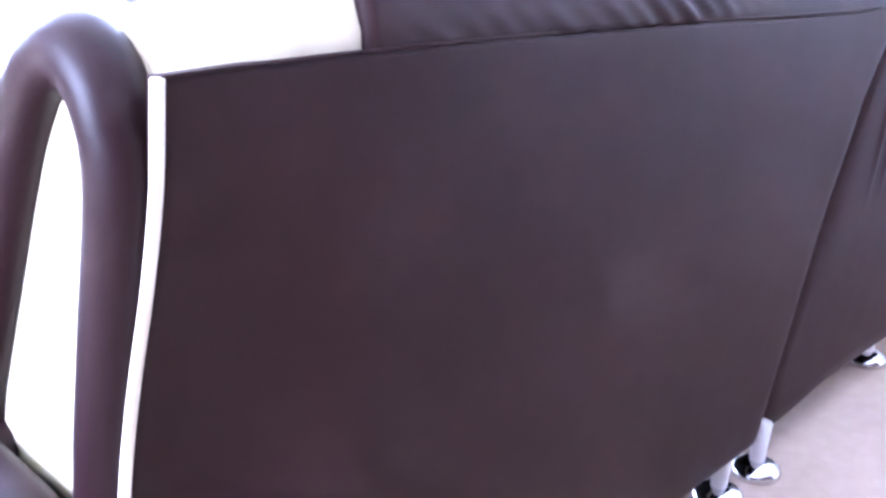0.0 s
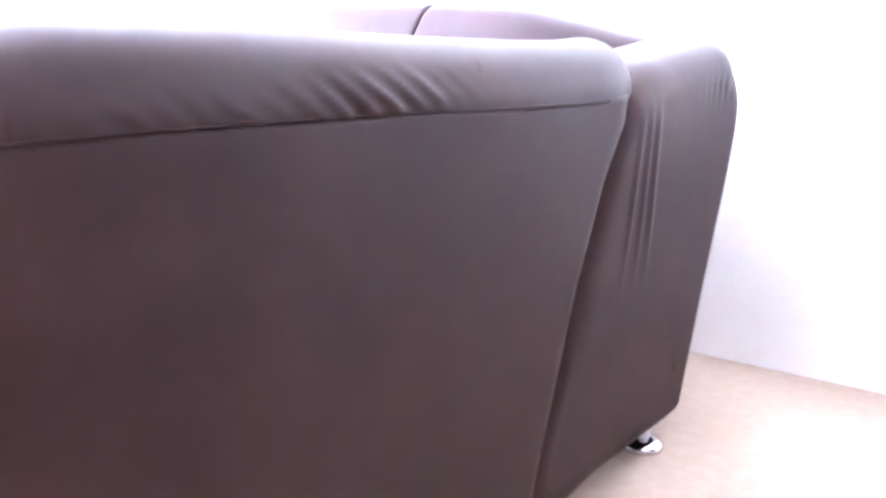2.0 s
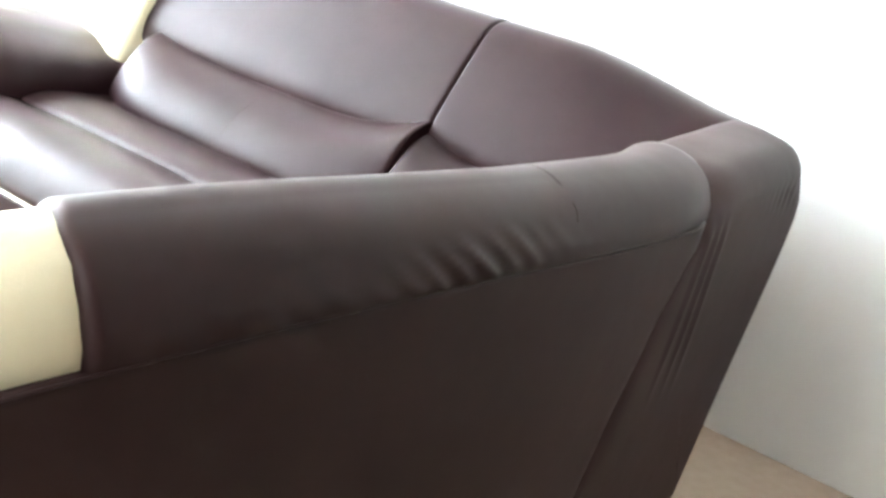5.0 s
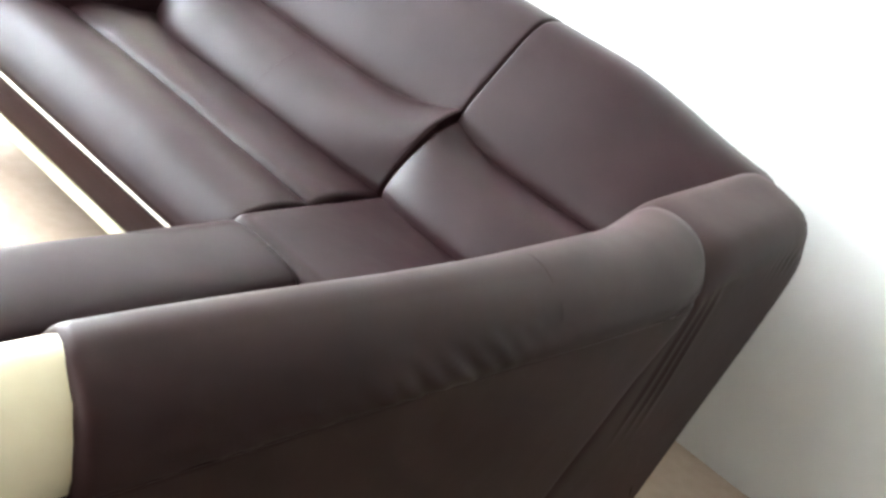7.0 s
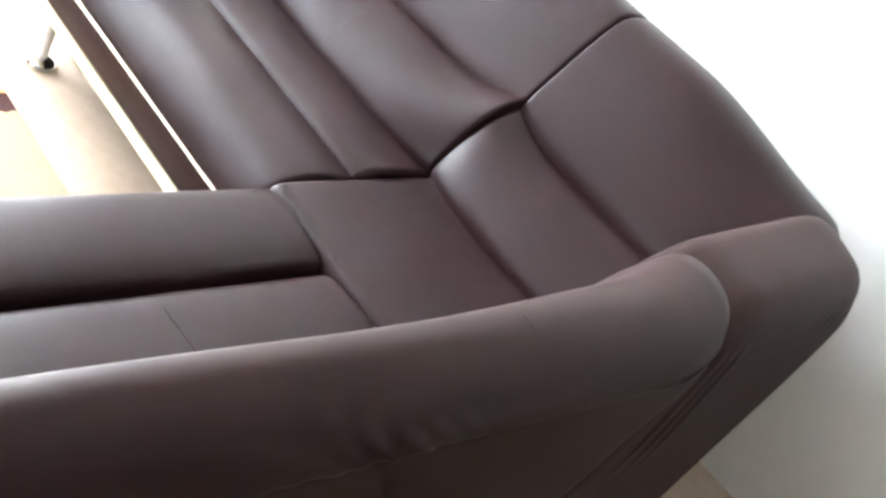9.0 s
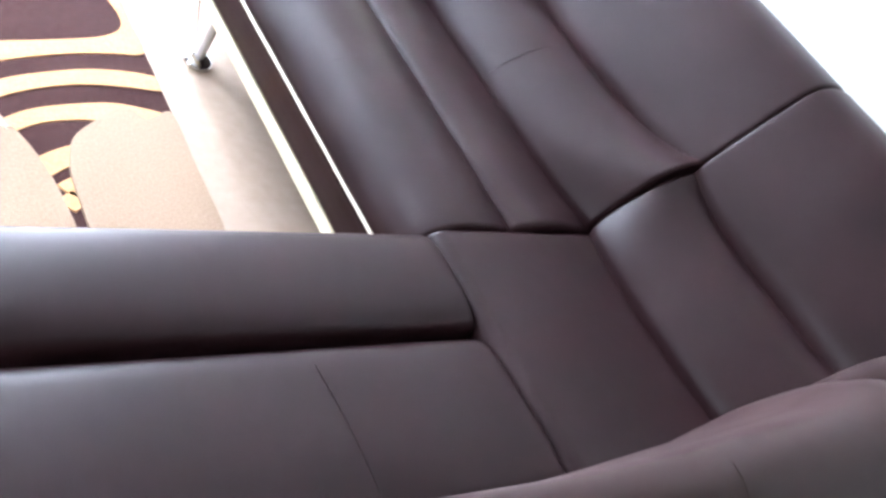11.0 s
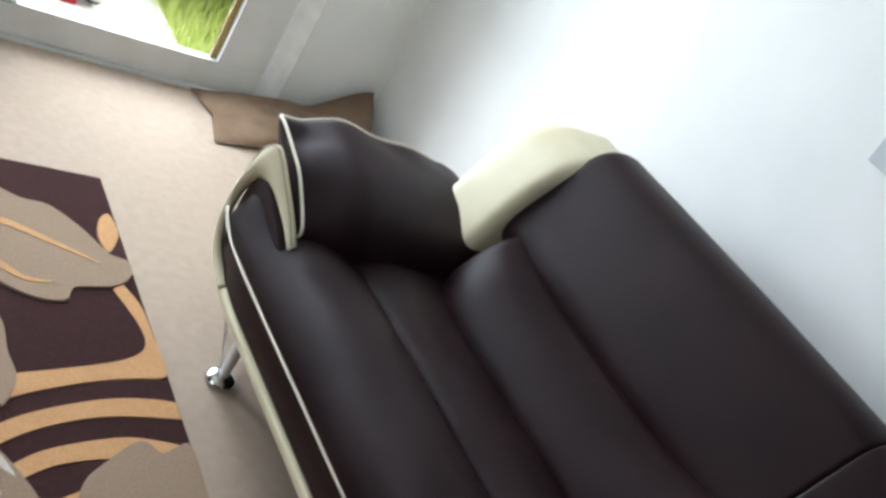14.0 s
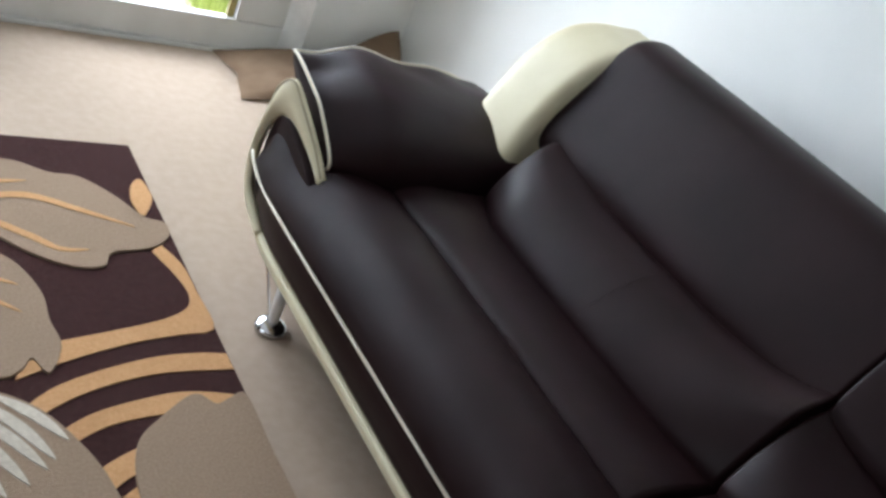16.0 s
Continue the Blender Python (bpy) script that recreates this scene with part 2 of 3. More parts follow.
def along(table, z):
    """Linear look-up in pairs (key, value)."""
    for (a, p), (b, q) in zip(table, table[1:]):
        if z <= b:
            return p + (q - p) * max(0.0, (z - a) / (b - a))
    return table[-1][1]


def setting(ob, label="", category=""):
    return tagged(ob, label, category, kind="structure")


# ---- the room ----
setting(part("floor", block((-4.6, -2.8, -0.12), (0.30, 3.74, 0.0)), CARPET), "beige low-pile fitted carpet", "floor")
setting(part("wall_east", block((0.30, -2.8, -0.12), (0.50, 3.95, 2.5)), WALL), "plain white plastered wall", "wall")
# unseen closing wall, dark to limit bounce; its window opening is assumed
wall_west = setting(part("wall_west", block((-4.8, -2.8, -0.12), (-4.6, 3.95, 0.82)), DARK_WALL), "unseen dark brown wall with an assumed window opening", "wall")
part("wall_top", block((-4.8, -2.8, 2.18), (-4.6, 3.95, 2.5)), DARK_WALL, wall_west)
part("wall_pier", block((-4.8, -2.8, 0.82), (-4.6, 0.18, 2.18)), DARK_WALL, wall_west)
part("wall_pier", block((-4.8, 2.06, 0.82), (-4.6, 3.95, 2.18)), DARK_WALL, wall_west)
# unseen closing wall, dark to hold down the bounce from the south
setting(part("wall_south", block((-4.8, -3.0, -0.12), (0.50, -2.8, 2.5)), DARK_WALL), "unseen plain wall, dark brown to cut bounce light", "wall")
setting(part("ceiling", block((-4.8, -3.0, 2.5), (0.50, 3.95, 2.6)), CEILING), "plain off-white ceiling", "ceiling")
wall_north = setting(part("wall_north", block((-0.17, 3.74, -0.12), (0.30, 3.95, 2.5)), WALL), "white plastered wall beside the balcony door", "wall")
part("wall_pier", block((-4.6, 3.74, -0.12), (-2.44, 3.95, 2.5)), WALL, wall_north)
part("lintel", block((-2.44, 3.74, 2.36), (-0.17, 3.95, 2.5)), WALL, wall_north)
def prism(corners, z0, z1):
    """A bmesh with a flat outline drawn up from z0 to z1."""
    bm = bmesh.new()
    low, top = [bm.verts.new((x, y, z0)) for x, y in corners], [bm.verts.new((x, y, z1)) for x, y in corners]
    bm.faces.new(low)
    bm.faces.new(top)
    for k in range(len(corners)):
        m = (k + 1) % len(corners)
        bm.faces.new((low[k], low[m], top[m], top[k]))
    return bm


setting(part("trim", prism([(-0.264, 3.742), (-0.264, 3.736), (-0.172, 3.668), (-0.166, 3.670), (-0.166, 3.742)], 0.0, 2.36), GLOSS), "white vertical trim beside the balcony door", "trim")


def door_leaf(x0, x1):
    leaf = part("sash_frame", block((x0, 3.675, 0.015), (x1, 3.735, 0.128), 0.006), FRAME, door)
    gl, gr = x0 + 0.19, x1 - 0.20
    part("stile", block((x0, 3.677, 0.13), (gl, 3.733, 2.25), 0.006), FRAME, door)
    part("stile", block((gr, 3.677, 0.13), (x1, 3.733, 2.25), 0.006), FRAME, door)
    part("top_rail", block((x0, 3.675, 2.252), (x1, 3.735, 2.34), 0.006), FRAME, door)
    part("glazing_bead", block((gl - 0.004, 3.664, 0.125), (gr + 0.004, 3.676, 0.137), 0.003), FRAME, door)
    part("glazing_bead", block((gr - 0.008, 3.664, 0.138), (gr + 0.004, 3.676, 2.25), 0.003), FRAME, door)
    part("glazing_bead", block((gl - 0.004, 3.664, 0.138), (gl + 0.008, 3.676, 2.25), 0.003), FRAME, door)
    part("seal", block((gr - 0.028, 3.70, 0.13), (gr - 0.001, 3.72, 2.25), 0.002), SEAL, door, "brown rubber seal")
    pane = part("pane", block((gl + 0.001, 3.706, 0.129), (gr - 0.029, 3.712, 2.25)), GLASS, door)
    pane.visible_shadow = False
    return leaf


door = setting(new("door_1"), "white glazed balcony door with a wide bottom rail", "door")
door_leaf(-1.43, -0.27)
door_leaf(-2.43, -1.435)
part("sill", block((-2.44, 3.655, 0.0), (-0.264, 3.74, 0.014), 0.003), FRAME, door)
part("hinge", block((-1.334, 3.655, 0.085), (-1.318, 3.676, 0.132), 0.004), STEEL, door, "dark metal hinge")


# ---- the sofa: two-seat unit ----
def foot_leg(parent, x, y, height, rods=False):
    leg = part("leg", lathe([(0.0135, 0.012), (0.0145, 0.05), (0.018, height)], 16), SATIN, parent, "satin silver tapered leg", True)
    foot = part("foot", lathe([(0.043, 0.0), (0.0445, 0.005), (0.0425, 0.013), (0.035, 0.021), (0.022, 0.027), (0.004, 0.029)], 24), CHROME, leg, "round chrome foot plate", True)
    if rods:
        for side in (-1, 1):
            tube("rod", [(0.004 * side, 0.006, 0.016), (0.02 * side, 0.03, 0.09), (0.045 * side, 0.06, height)], 0.004, CHROME, leg, "thin chrome rod", 12, 8)
    leg.matrix_local = pose(x, y, 0)
    return leg


def crease(y0, y1, lift):
    """Raises the upper half of a lumbar roll towards its two ends."""
    mid, half = (y0 + y1) / 2, (y1 - y0) / 2

    def bend(v):
        k = abs((v.y - mid) / half) ** 4
        v = v.copy()
        v.z += lift * k * ramp(v.z, 0.47, 0.58)
        v.x += 0.03 * k + 0.02 * k * ramp(v.z, 0.47, 0.60) + 0.04 * ramp(v.y, 1.84, 2.02)
        return v
    return bend


def puckers(v, x, y, z, size, depth):
    """Short slanting folds round a point."""
    d = ((v.x - x) / size[0]) ** 2 + ((v.y - y) / size[1]) ** 2 + ((v.z - z) / size[2]) ** 2
    return depth * math.exp(-d) * math.sin((v.y + 0.4 * v.z) * 260) if d < 6 else 0.0


LUMBAR = [(-0.485, 0.425), (-0.511, 0.450), (-0.508, 0.484), (-0.474, 0.531), (-0.412, 0.577), (-0.348, 0.603), (-0.287, 0.605), (-0.22, 0.52), (-0.30, 0.425)]
BACK = [(-0.282, 0.575), (-0.305, 0.615), (-0.289, 0.68), (-0.228, 0.78), (-0.17, 0.865), (-0.125, 0.915), (-0.07, 0.932), (0.0, 0.922), (0.04, 0.88), (0.02, 0.75), (-0.06, 0.55), (-0.16, 0.50), (-0.23, 0.52)]
FRAME_BACK = [(-0.88, 0.125), (-0.74, 0.38), (-0.45, 0.40), (-0.28, 0.52), (-0.14, 0.78), (-0.05, 0.845), (0.04, 0.852), (0.10, 0.82), (0.138, 0.75), (0.11, 0.62), (0.0, 0.33), (-0.10, 0.12), (-0.2, 0.105), (-0.6, 0.105)]

two_seat = thing("sofa", "dark brown leather two-seat sofa unit with cream leather arm and piping", "sofa", group="corner sofa units")
pad("back_frame", FRAME_BACK, "y", 1.0015, 2.24, LEATHER, two_seat, 0.02, 0.05)


def seat_sag(v):
    v = v.copy()
    v.z += 0.006 * math.sin((v.y - 1.0) * 2.9) * ramp(v.z, 0.40, 0.45) + 0.003 * noise.noise(v * 6)
    v.z += 0.045 * ramp(v.y, 2.08, 2.26) * ramp(v.z, 0.38, 0.44) * ramp(-v.x, 0.78, 0.88)
    v.x += 0.03 * ramp(v.y, 2.16, 2.36) ** 2 * ramp(-v.x, 0.75, 0.95)
    return v


pad("front_seat_cushion", [(-0.709, 0.428), (-0.730, 0.444), (-0.79, 0.453), (-0.85, 0.450), (-0.912, 0.430), (-0.947, 0.398), (-0.968, 0.350), (-0.955, 0.325), (-0.80, 0.31), (-0.709, 0.32)], "y", 1.0015, 2.315, LEATHER, two_seat, 0.012, 0.05, shape=seat_sag)
pad("rear_seat_cushion", [(-0.708, 0.430), (-0.694, 0.448), (-0.66, 0.459), (-0.60, 0.462), (-0.50, 0.453), (-0.42, 0.44), (-0.40, 0.38), (-0.45, 0.31), (-0.66, 0.31), (-0.708, 0.35)], "y", 1.0015, 2.20, LEATHER, two_seat, 0.018, 0.03, shape=seat_sag)


def front_bow(v):
    v = v.copy()
    v.x += 0.050 * ramp(v.y, 1.95, 2.36) ** 2
    return v


pad("front_panel", [(-0.955, 0.322), (-0.966, 0.30), (-0.964, 0.25), (-0.95, 0.222), (-0.86, 0.222), (-0.86, 0.322)], "y", 1.006, 2.285, LEATHER, two_seat, 0.01, 0.03, shape=front_bow)
pad("bottom_rail", [(-0.950, 0.219), (-0.965, 0.213), (-0.965, 0.199), (-0.955, 0.19), (-0.86, 0.19), (-0.86, 0.219)], "y", 1.006, 2.268, CREAM, two_seat, 0.01, 0.03, shape=front_bow, label="cream leather bottom rail")
part("base_lining", block((-0.84, 1.01, 0.10), (0.0, 2.22, 0.31), 0.01), UNDER, two_seat, "black base lining")
tube("piping", [(-0.966, 1.01, 0.325), (-0.967, 1.5, 0.325), (-0.970, 1.95, 0.326), (-0.971, 2.15, 0.332), (-0.967, 2.25, 0.348), (-0.957, 2.302, 0.362)], 0.0045, PIPING, two_seat, "cream piping", 70, 8)
pad("lumbar_cushion", LUMBAR, "y", 1.0015, 2.012, LEATHER, two_seat, 0.012, 0.04, shape=crease(1.0, 2.04, 0.075))


def far_back(v):
    v = v.copy()
    v.x += puckers(v, -0.25, 1.06, 0.64, (0.1, 0.05, 0.05), 0.004)
    v.z += 0.004 * math.sin((v.y - 1.0) * 2.9) * ramp(v.z, 0.8, 0.95)
    return v


pad("back_cushion", BACK, "y", 1.0015, 2.09, LEATHER, two_seat, 0.010, 0.035, shape=far_back, step=0.012)
pad("back_end", [(-0.42, 0.43), (-0.365, 0.60), (-0.29, 0.76), (-0.205, 0.850), (-0.125, 0.884), (-0.03, 0.888), (0.06, 0.86), (0.03, 0.6), (-0.1, 0.2), (-0.3, 0.2)], "y", 2.06, 2.295, CREAM, two_seat, 0.04, 0.06, label="cream leather end of the backrest")

# seams across the seat and the lumbar roll
tube("seam", [(-0.66, 1.50, 0.4645), (-0.62, 1.50, 0.4665), (-0.56, 1.50, 0.4635), (-0.52, 1.50, 0.459)], 0.0005, LEATHER, two_seat, n=20, sides=6)
tube("seam", [(-0.68, 1.52, 0.452), (-0.80, 1.52, 0.4565), (-0.86, 1.52, 0.4525), (-0.913, 1.52, 0.4345)], 0.0005, LEATHER, two_seat, n=20, sides=6)
tube("seam", [(-0.509, 1.485, 0.484), (-0.475, 1.485, 0.532), (-0.413, 1.485, 0.578), (-0.349, 1.485, 0.604)], 0.0006, LEATHER, two_seat, n=24, sides=6)

# far arm: cream body and front roll, dark bolster with piping
pad("arm_body", [(2.12, 0.42), (2.15, 0.48), (2.20, 0.52), (2.28, 0.54), (2.325, 0.51), (2.352, 0.42), (2.355, 0.28), (2.34, 0.19), (2.2, 0.19), (2.12, 0.25)], "x", -0.80, -0.12, CREAM, two_seat, 0.03, 0.05, label="cream leather arm body")
pad("arm_cheek", [(2.04, 0.40), (2.06, 0.437), (2.15, 0.474), (2.24, 0.499), (2.287, 0.479), (2.316, 0.42), (2.316, 0.34), (2.285, 0.24), (2.10, 0.22)], "x", -0.926, -0.78, LEATHER, two_seat, 0.010, 0.02)
ARM_OUT = [(-0.951, 2.15, 0.203), (-0.948, 2.26, 0.233), (-0.944, 2.318, 0.290), (-0.940, 2.340, 0.349), (-0.938, 2.338, 0.423), (-0.936, 2.327, 0.492), (-0.934, 2.312, 0.548), (-0.928, 2.282, 0.584), (-0.922, 2.248, 0.574), (-0.914, 2.20, 0.545), (-0.906, 2.14, 0.508), (-0.90, 2.08, 0.470), (-0.90, 2.044, 0.446)]
ARM_IN = [(-0.953, 2.145, 0.219), (-0.952, 2.25, 0.256), (-0.950, 2.295, 0.306), (-0.946, 2.312, 0.36), (-0.940, 2.312, 0.415), (-0.934, 2.298, 0.458), (-0.928, 2.272, 0.486), (-0.920, 2.240, 0.490), (-0.912, 2.20, 0.483), (-0.905, 2.15, 0.466), (-0.90, 2.10, 0.450), (-0.90, 2.06, 0.438), (-0.90, 2.04, 0.432)]
out_curve, in_curve = smooth_curve(ARM_OUT, 61, False), smooth_curve(ARM_IN, 61, False)


def arm_face(u, v):
    k = round(u * 60)
    p = out_curve[k].lerp(in_curve[k], v)
    return (p.x - 0.012 * math.sin(math.pi * v), p.y, p.z)


arm_front = slab("arm_front", arm_face, 60, 8, (0.014, 0, 0), CREAM, two_seat, "cream leather panel of the arm front")
tube("welt", [p + Vector((-0.001, 0.001, 0.001)) for p in out_curve[::5]], 0.0028, SEAM, arm_front, "beige welt", 60, 8)


def bolster_wave(v):
    v = v.copy()
    end = 1 - ramp(v.x, -0.875, -0.70)
    v.z -= 0.052 * end * ramp(v.z, 0.44, 0.58) * (1 - 0.6 * ramp(v.y, 2.32, 2.42))
    v.z -= 0.032 * ramp(v.x, -0.70, -0.28) * ramp(v.z, 0.5, 0.6)
    v.y += 0.06 * end * (1 - ramp(v.y, 2.10, 2.30))
    v.z += 0.007 * math.sin(v.x * 26 + 0.6) * ramp(v.y, 2.28, 2.42)
    v.y += 0.006 * math.sin(v.x * 17) * ramp(v.y, 2.28, 2.42)
    return v


BOLSTER = [(2.03, 0.425), (2.025, 0.48), (2.068, 0.552), (2.17, 0.605), (2.28, 0.625), (2.385, 0.624), (2.43, 0.616), (2.40, 0.592), (2.25, 0.55), (2.14, 0.47), (2.09, 0.43)]
bolster = pad("bolster", BOLSTER, "x", -0.872, -0.235, LEATHER, two_seat, 0.012, 0.09, shape=bolster_wave, step=0.02, label="dark brown leather arm bolster")
tube("edge_piping", [bolster_wave(Vector((-0.868, y, z))) for y, z in [(2.035, 0.435), (2.025, 0.48), (2.068, 0.552), (2.17, 0.605), (2.28, 0.625), (2.385, 0.624), (2.43, 0.616)]], 0.0045, PIPING, bolster, "cream piping", 60, 8)
tube("edge_piping", [bolster_wave(Vector((-0.865 + 0.057 * k, 2.430 - (0.05 if k == 10 else 0), 0.618 - (0.015 if k == 10 else 0)))) for k in range(11)], 0.0042, PIPING, bolster, "cream piping", 80, 8)

for lx, ly in ((-0.90, 2.03), (-0.90, 1.12), (-0.12, 1.12), (-0.12, 2.1)):
    foot_leg(two_seat, lx, ly, 0.19 if lx < -0.5 else 0.115, lx < -0.5)

# ---- the sofa: chaise unit ----
chaise = thing("chaise_sofa", "dark brown leather chaise unit with raised padded arm and cream trim", "sofa", group="corner sofa units")


REAR = [(0.08, -0.95), (0.34, -0.89), (0.50, -0.848), (0.66, -0.782), (0.76, -0.718), (0.85, -0.715)]


def side_folds(v):
    v = v.copy()
    near = 1 - ramp(v.y, 0.20, 0.30)
    swell = ramp(v.y, 0.16, 0.31) * ramp(v.x, -0.34, -0.12) * ramp(v.z, 0.45, 0.80)
    v.x, v.z = v.x + 0.050 * swell, v.z + 0.012 * swell
    if near > 0:
        off = v.x - along(REAR, v.z)
        v.y += near * 0.035 * math.exp(-((off - 0.005) / 0.04) ** 2) * ramp(v.z, 0.28, 0.60) * (1 - ramp(v.z, 0.75, 0.82))
        drop = 0.76 - v.z
        for x0, slope, width in ((-0.635, 0.16, 0.009), (-0.598, 0.10, 0.008), (-0.565, 0.05, 0.011)):
            v.y -= near * 0.005 * math.exp(-((v.x - x0 + slope * drop) / width) ** 2) * ramp(v.z, 0.40, 0.58) * (1 - ramp(v.z, 0.72, 0.79))
        v.y += near * 0.004 * max(0.0, math.sin(v.x * 190 + 2 * noise.noise(Vector((v.x * 30, 1, 2))))) ** 2 * math.exp(-((v.x + 0.24) / 0.075) ** 2 - ((v.z - 0.785) / 0.028) ** 2)
    return v


pad("back_frame", FRAME_BACK, "y", 0.34, 0.9985, LEATHER, chaise, 0.10, 0.02)
pad("back_side", [(-1.0, 0.064), (-0.91, 0.34), (-0.85, 0.50), (-0.77, 0.66), (-0.70, 0.77), (-0.58, 0.835), (-0.45, 0.854), (-0.25, 0.868), (-0.16, 0.866), (-0.125, 0.838), (-0.078, 0.768), (-0.109, 0.62), (-0.218, 0.33), (-0.303, 0.082), (-0.309, 0.064), (-0.326, 0.058), (-0.45, 0.057), (-0.7, 0.060)], "y", 0.145, 0.37, MATT, chaise, 0.065, 0.05, n=300, step=0.02, cap=48, shape=side_folds, label="dark brown leather side of the backrest with creases")


def near_back(v):
    v = v.copy()
    v.z -= 0.066 * (1 - ramp(v.y, 0.28, 0.80)) * ramp(v.z, 0.6, 0.9)
    v.x += puckers(v, -0.25, 0.93, 0.63, (0.1, 0.05, 0.05), 0.004)
    return v


pad("back_cushion", BACK, "y", 0.27, 0.9985, LEATHER, chaise, 0.08, 0.010, shape=near_back, step=0.012)
pad("lumbar_cushion", LUMBAR, "y", 0.40, 0.9985, LEATHER, chaise, 0.04, 0.012, shape=crease(0.36, 1.0, 0.05))


def chaise_soft(v):
    v = v.copy()
    v.z += 0.003 * noise.noise(v * 5)
    return v


pad("rear_seat_cushion", [(-0.942, 0.434), (-0.92, 0.446), (-0.80, 0.450), (-0.60, 0.449), (-0.44, 0.44), (-0.41, 0.38), (-0.45, 0.30), (-0.90, 0.30), (-0.942, 0.34)], "y", 0.40, 0.9985, LEATHER, chaise, 0.02, 0.018, shape=chaise_soft)
pad("long_seat_cushion", [(0.762, 0.418), (0.775, 0.438), (0.82, 0.450), (0.90, 0.453), (0.965, 0.446), (0.992, 0.428), (0.998, 0.37), (0.99, 0.26), (0.90, 0.24), (0.78, 0.25), (0.762, 0.32)], "x", -2.44, -0.947, LEATHER, chaise, 0.05, 0.015, shape=chaise_soft)
pad("long_seat_cushion", [(0.40, 0.40), (0.42, 0.434), (0.50, 0.446), (0.60, 0.447), (0.70, 0.440), (0.74, 0.425), (0.752, 0.395), (0.75, 0.28), (0.60, 0.25), (0.42, 0.25)], "x", -2.44, -0.947, LEATHER, chaise, 0.05, 0.015, shape=chaise_soft)
for sx in (-1.33, -1.92):
    tube("seam", [(sx, 0.42, 0.4345), (sx - 0.004, 0.50, 0.4465), (sx - 0.006, 0.60, 0.4475), (sx - 0.008, 0.70, 0.4405)], 0.0009, LEATHER, chaise, n=20, sides=6)
pad("chaise_front", [(0.24, 0.22), (0.25, 0.40), (0.30, 0.435), (0.60, 0.446), (0.97, 0.43), (0.99, 0.36), (0.985, 0.22)], "x", -2.47, -2.17, LEATHER, chaise, 0.05, 0.02)
pad("chaise_rail", [(0.25, 0.19), (0.25, 0.217), (0.60, 0.218), (0.99, 0.217), (0.99, 0.19), (0.6, 0.188)], "x", -2.46, -0.98, CREAM, chaise, 0.01, 0.01, label="cream leather bottom rail")
part("base_lining", block((-2.40, 0.24, 0.12), (-0.05, 0.985, 0.30), 0.01), UNDER, chaise, "black base lining")

# near arm
def slim(v):
    """Draws the inner side of the raised arm in and its crest up, fading out towards the backrest."""
    inner = 0.37 * (1 - ramp(v.x, -1.55, -0.75)) * ramp(v.z, 0.45, 0.78)
    if v.y > 0.16:
        v.y = 0.16 + (v.y - 0.16) * (1 - inner)
    v.z += 0.023 * (1 - ramp(v.x, -1.94, -1.26)) * ramp(v.z, 0.845, 0.905)
    return v


def core_slope(v):
    """Lets the cream body sink a little towards the front roll."""
    v = slim(v.copy())
    v.z -= 0.055 * (1 - ramp(v.x, -2.14, -2.01)) * ramp(v.z, 0.62, 0.86)
    return v


pad("arm_core", [(0.225, 0.60), (0.165, 0.70), (0.122, 0.785), (0.107, 0.835), (0.113, 0.862), (0.14, 0.890), (0.19, 0.904), (0.235, 0.897), (0.275, 0.866), (0.308, 0.815), (0.355, 0.62), (0.40, 0.44), (0.36, 0.42), (0.29, 0.55)], "x", -2.135, -1.78, CREAM, chaise, 0.02, 0.05, shape=core_slope, label="cream leather arm body")
EDGE = [(0.08, 0.195), (0.46, 0.186), (0.62, 0.145), (0.70, 0.118), (0.775, 0.103), (0.84, 0.098)]


def outer_face(u, v):
    top = 0.842 - 0.022 * ramp(u, 0.05, 0.7) - 0.016 * ramp(u, 0.45, 0.9)
    z = 0.088 + (top - 0.088) * v
    x0 = -2.155 - 0.014 * (1 - v)
    x = x0 + (along(REAR, z) - x0) * u
    y = 0.098 + 0.034 * (1 - v) - 0.012 * math.sin(math.pi * u) * math.sin(math.pi * v)
    y += (along(EDGE, z) - y) * (1 - ramp(x, -2.155, -1.93)) + 0.05 * ramp(u, 0.90, 1.0) ** 2
    drop = 0.470 - 0.25 * (x + 2.14) - 1.1 * (x + 2.14) ** 2 - z
    y -= 0.010 * ramp(drop, 0, 0.012) * (1 - ramp(drop, 0.02, 0.12)) * ramp(x, -2.15, -2.06) * (1 - ramp(x, -1.98, -1.94))
    return (x, y + 0.002 * noise.noise(Vector((x * 4, z * 4, 1))), z)


panel = slab("outer_panel", outer_face, 110, 84, (0, 0.018, 0), MATT, chaise, "dark brown leather outer side panel of the arm")
tube("edge_piping", [Vector(outer_face(0, k / 9)) + Vector((-0.004, -0.002, 0)) for k in range(10)], 0.0055, PIPING, panel, "cream piping", 60, 8)
tube("top_seam", [Vector(outer_face(k / 11, 1)) + Vector((0, -0.002, 0.001)) for k in range(12)], 0.0014, MATT, panel, n=60, sides=6)


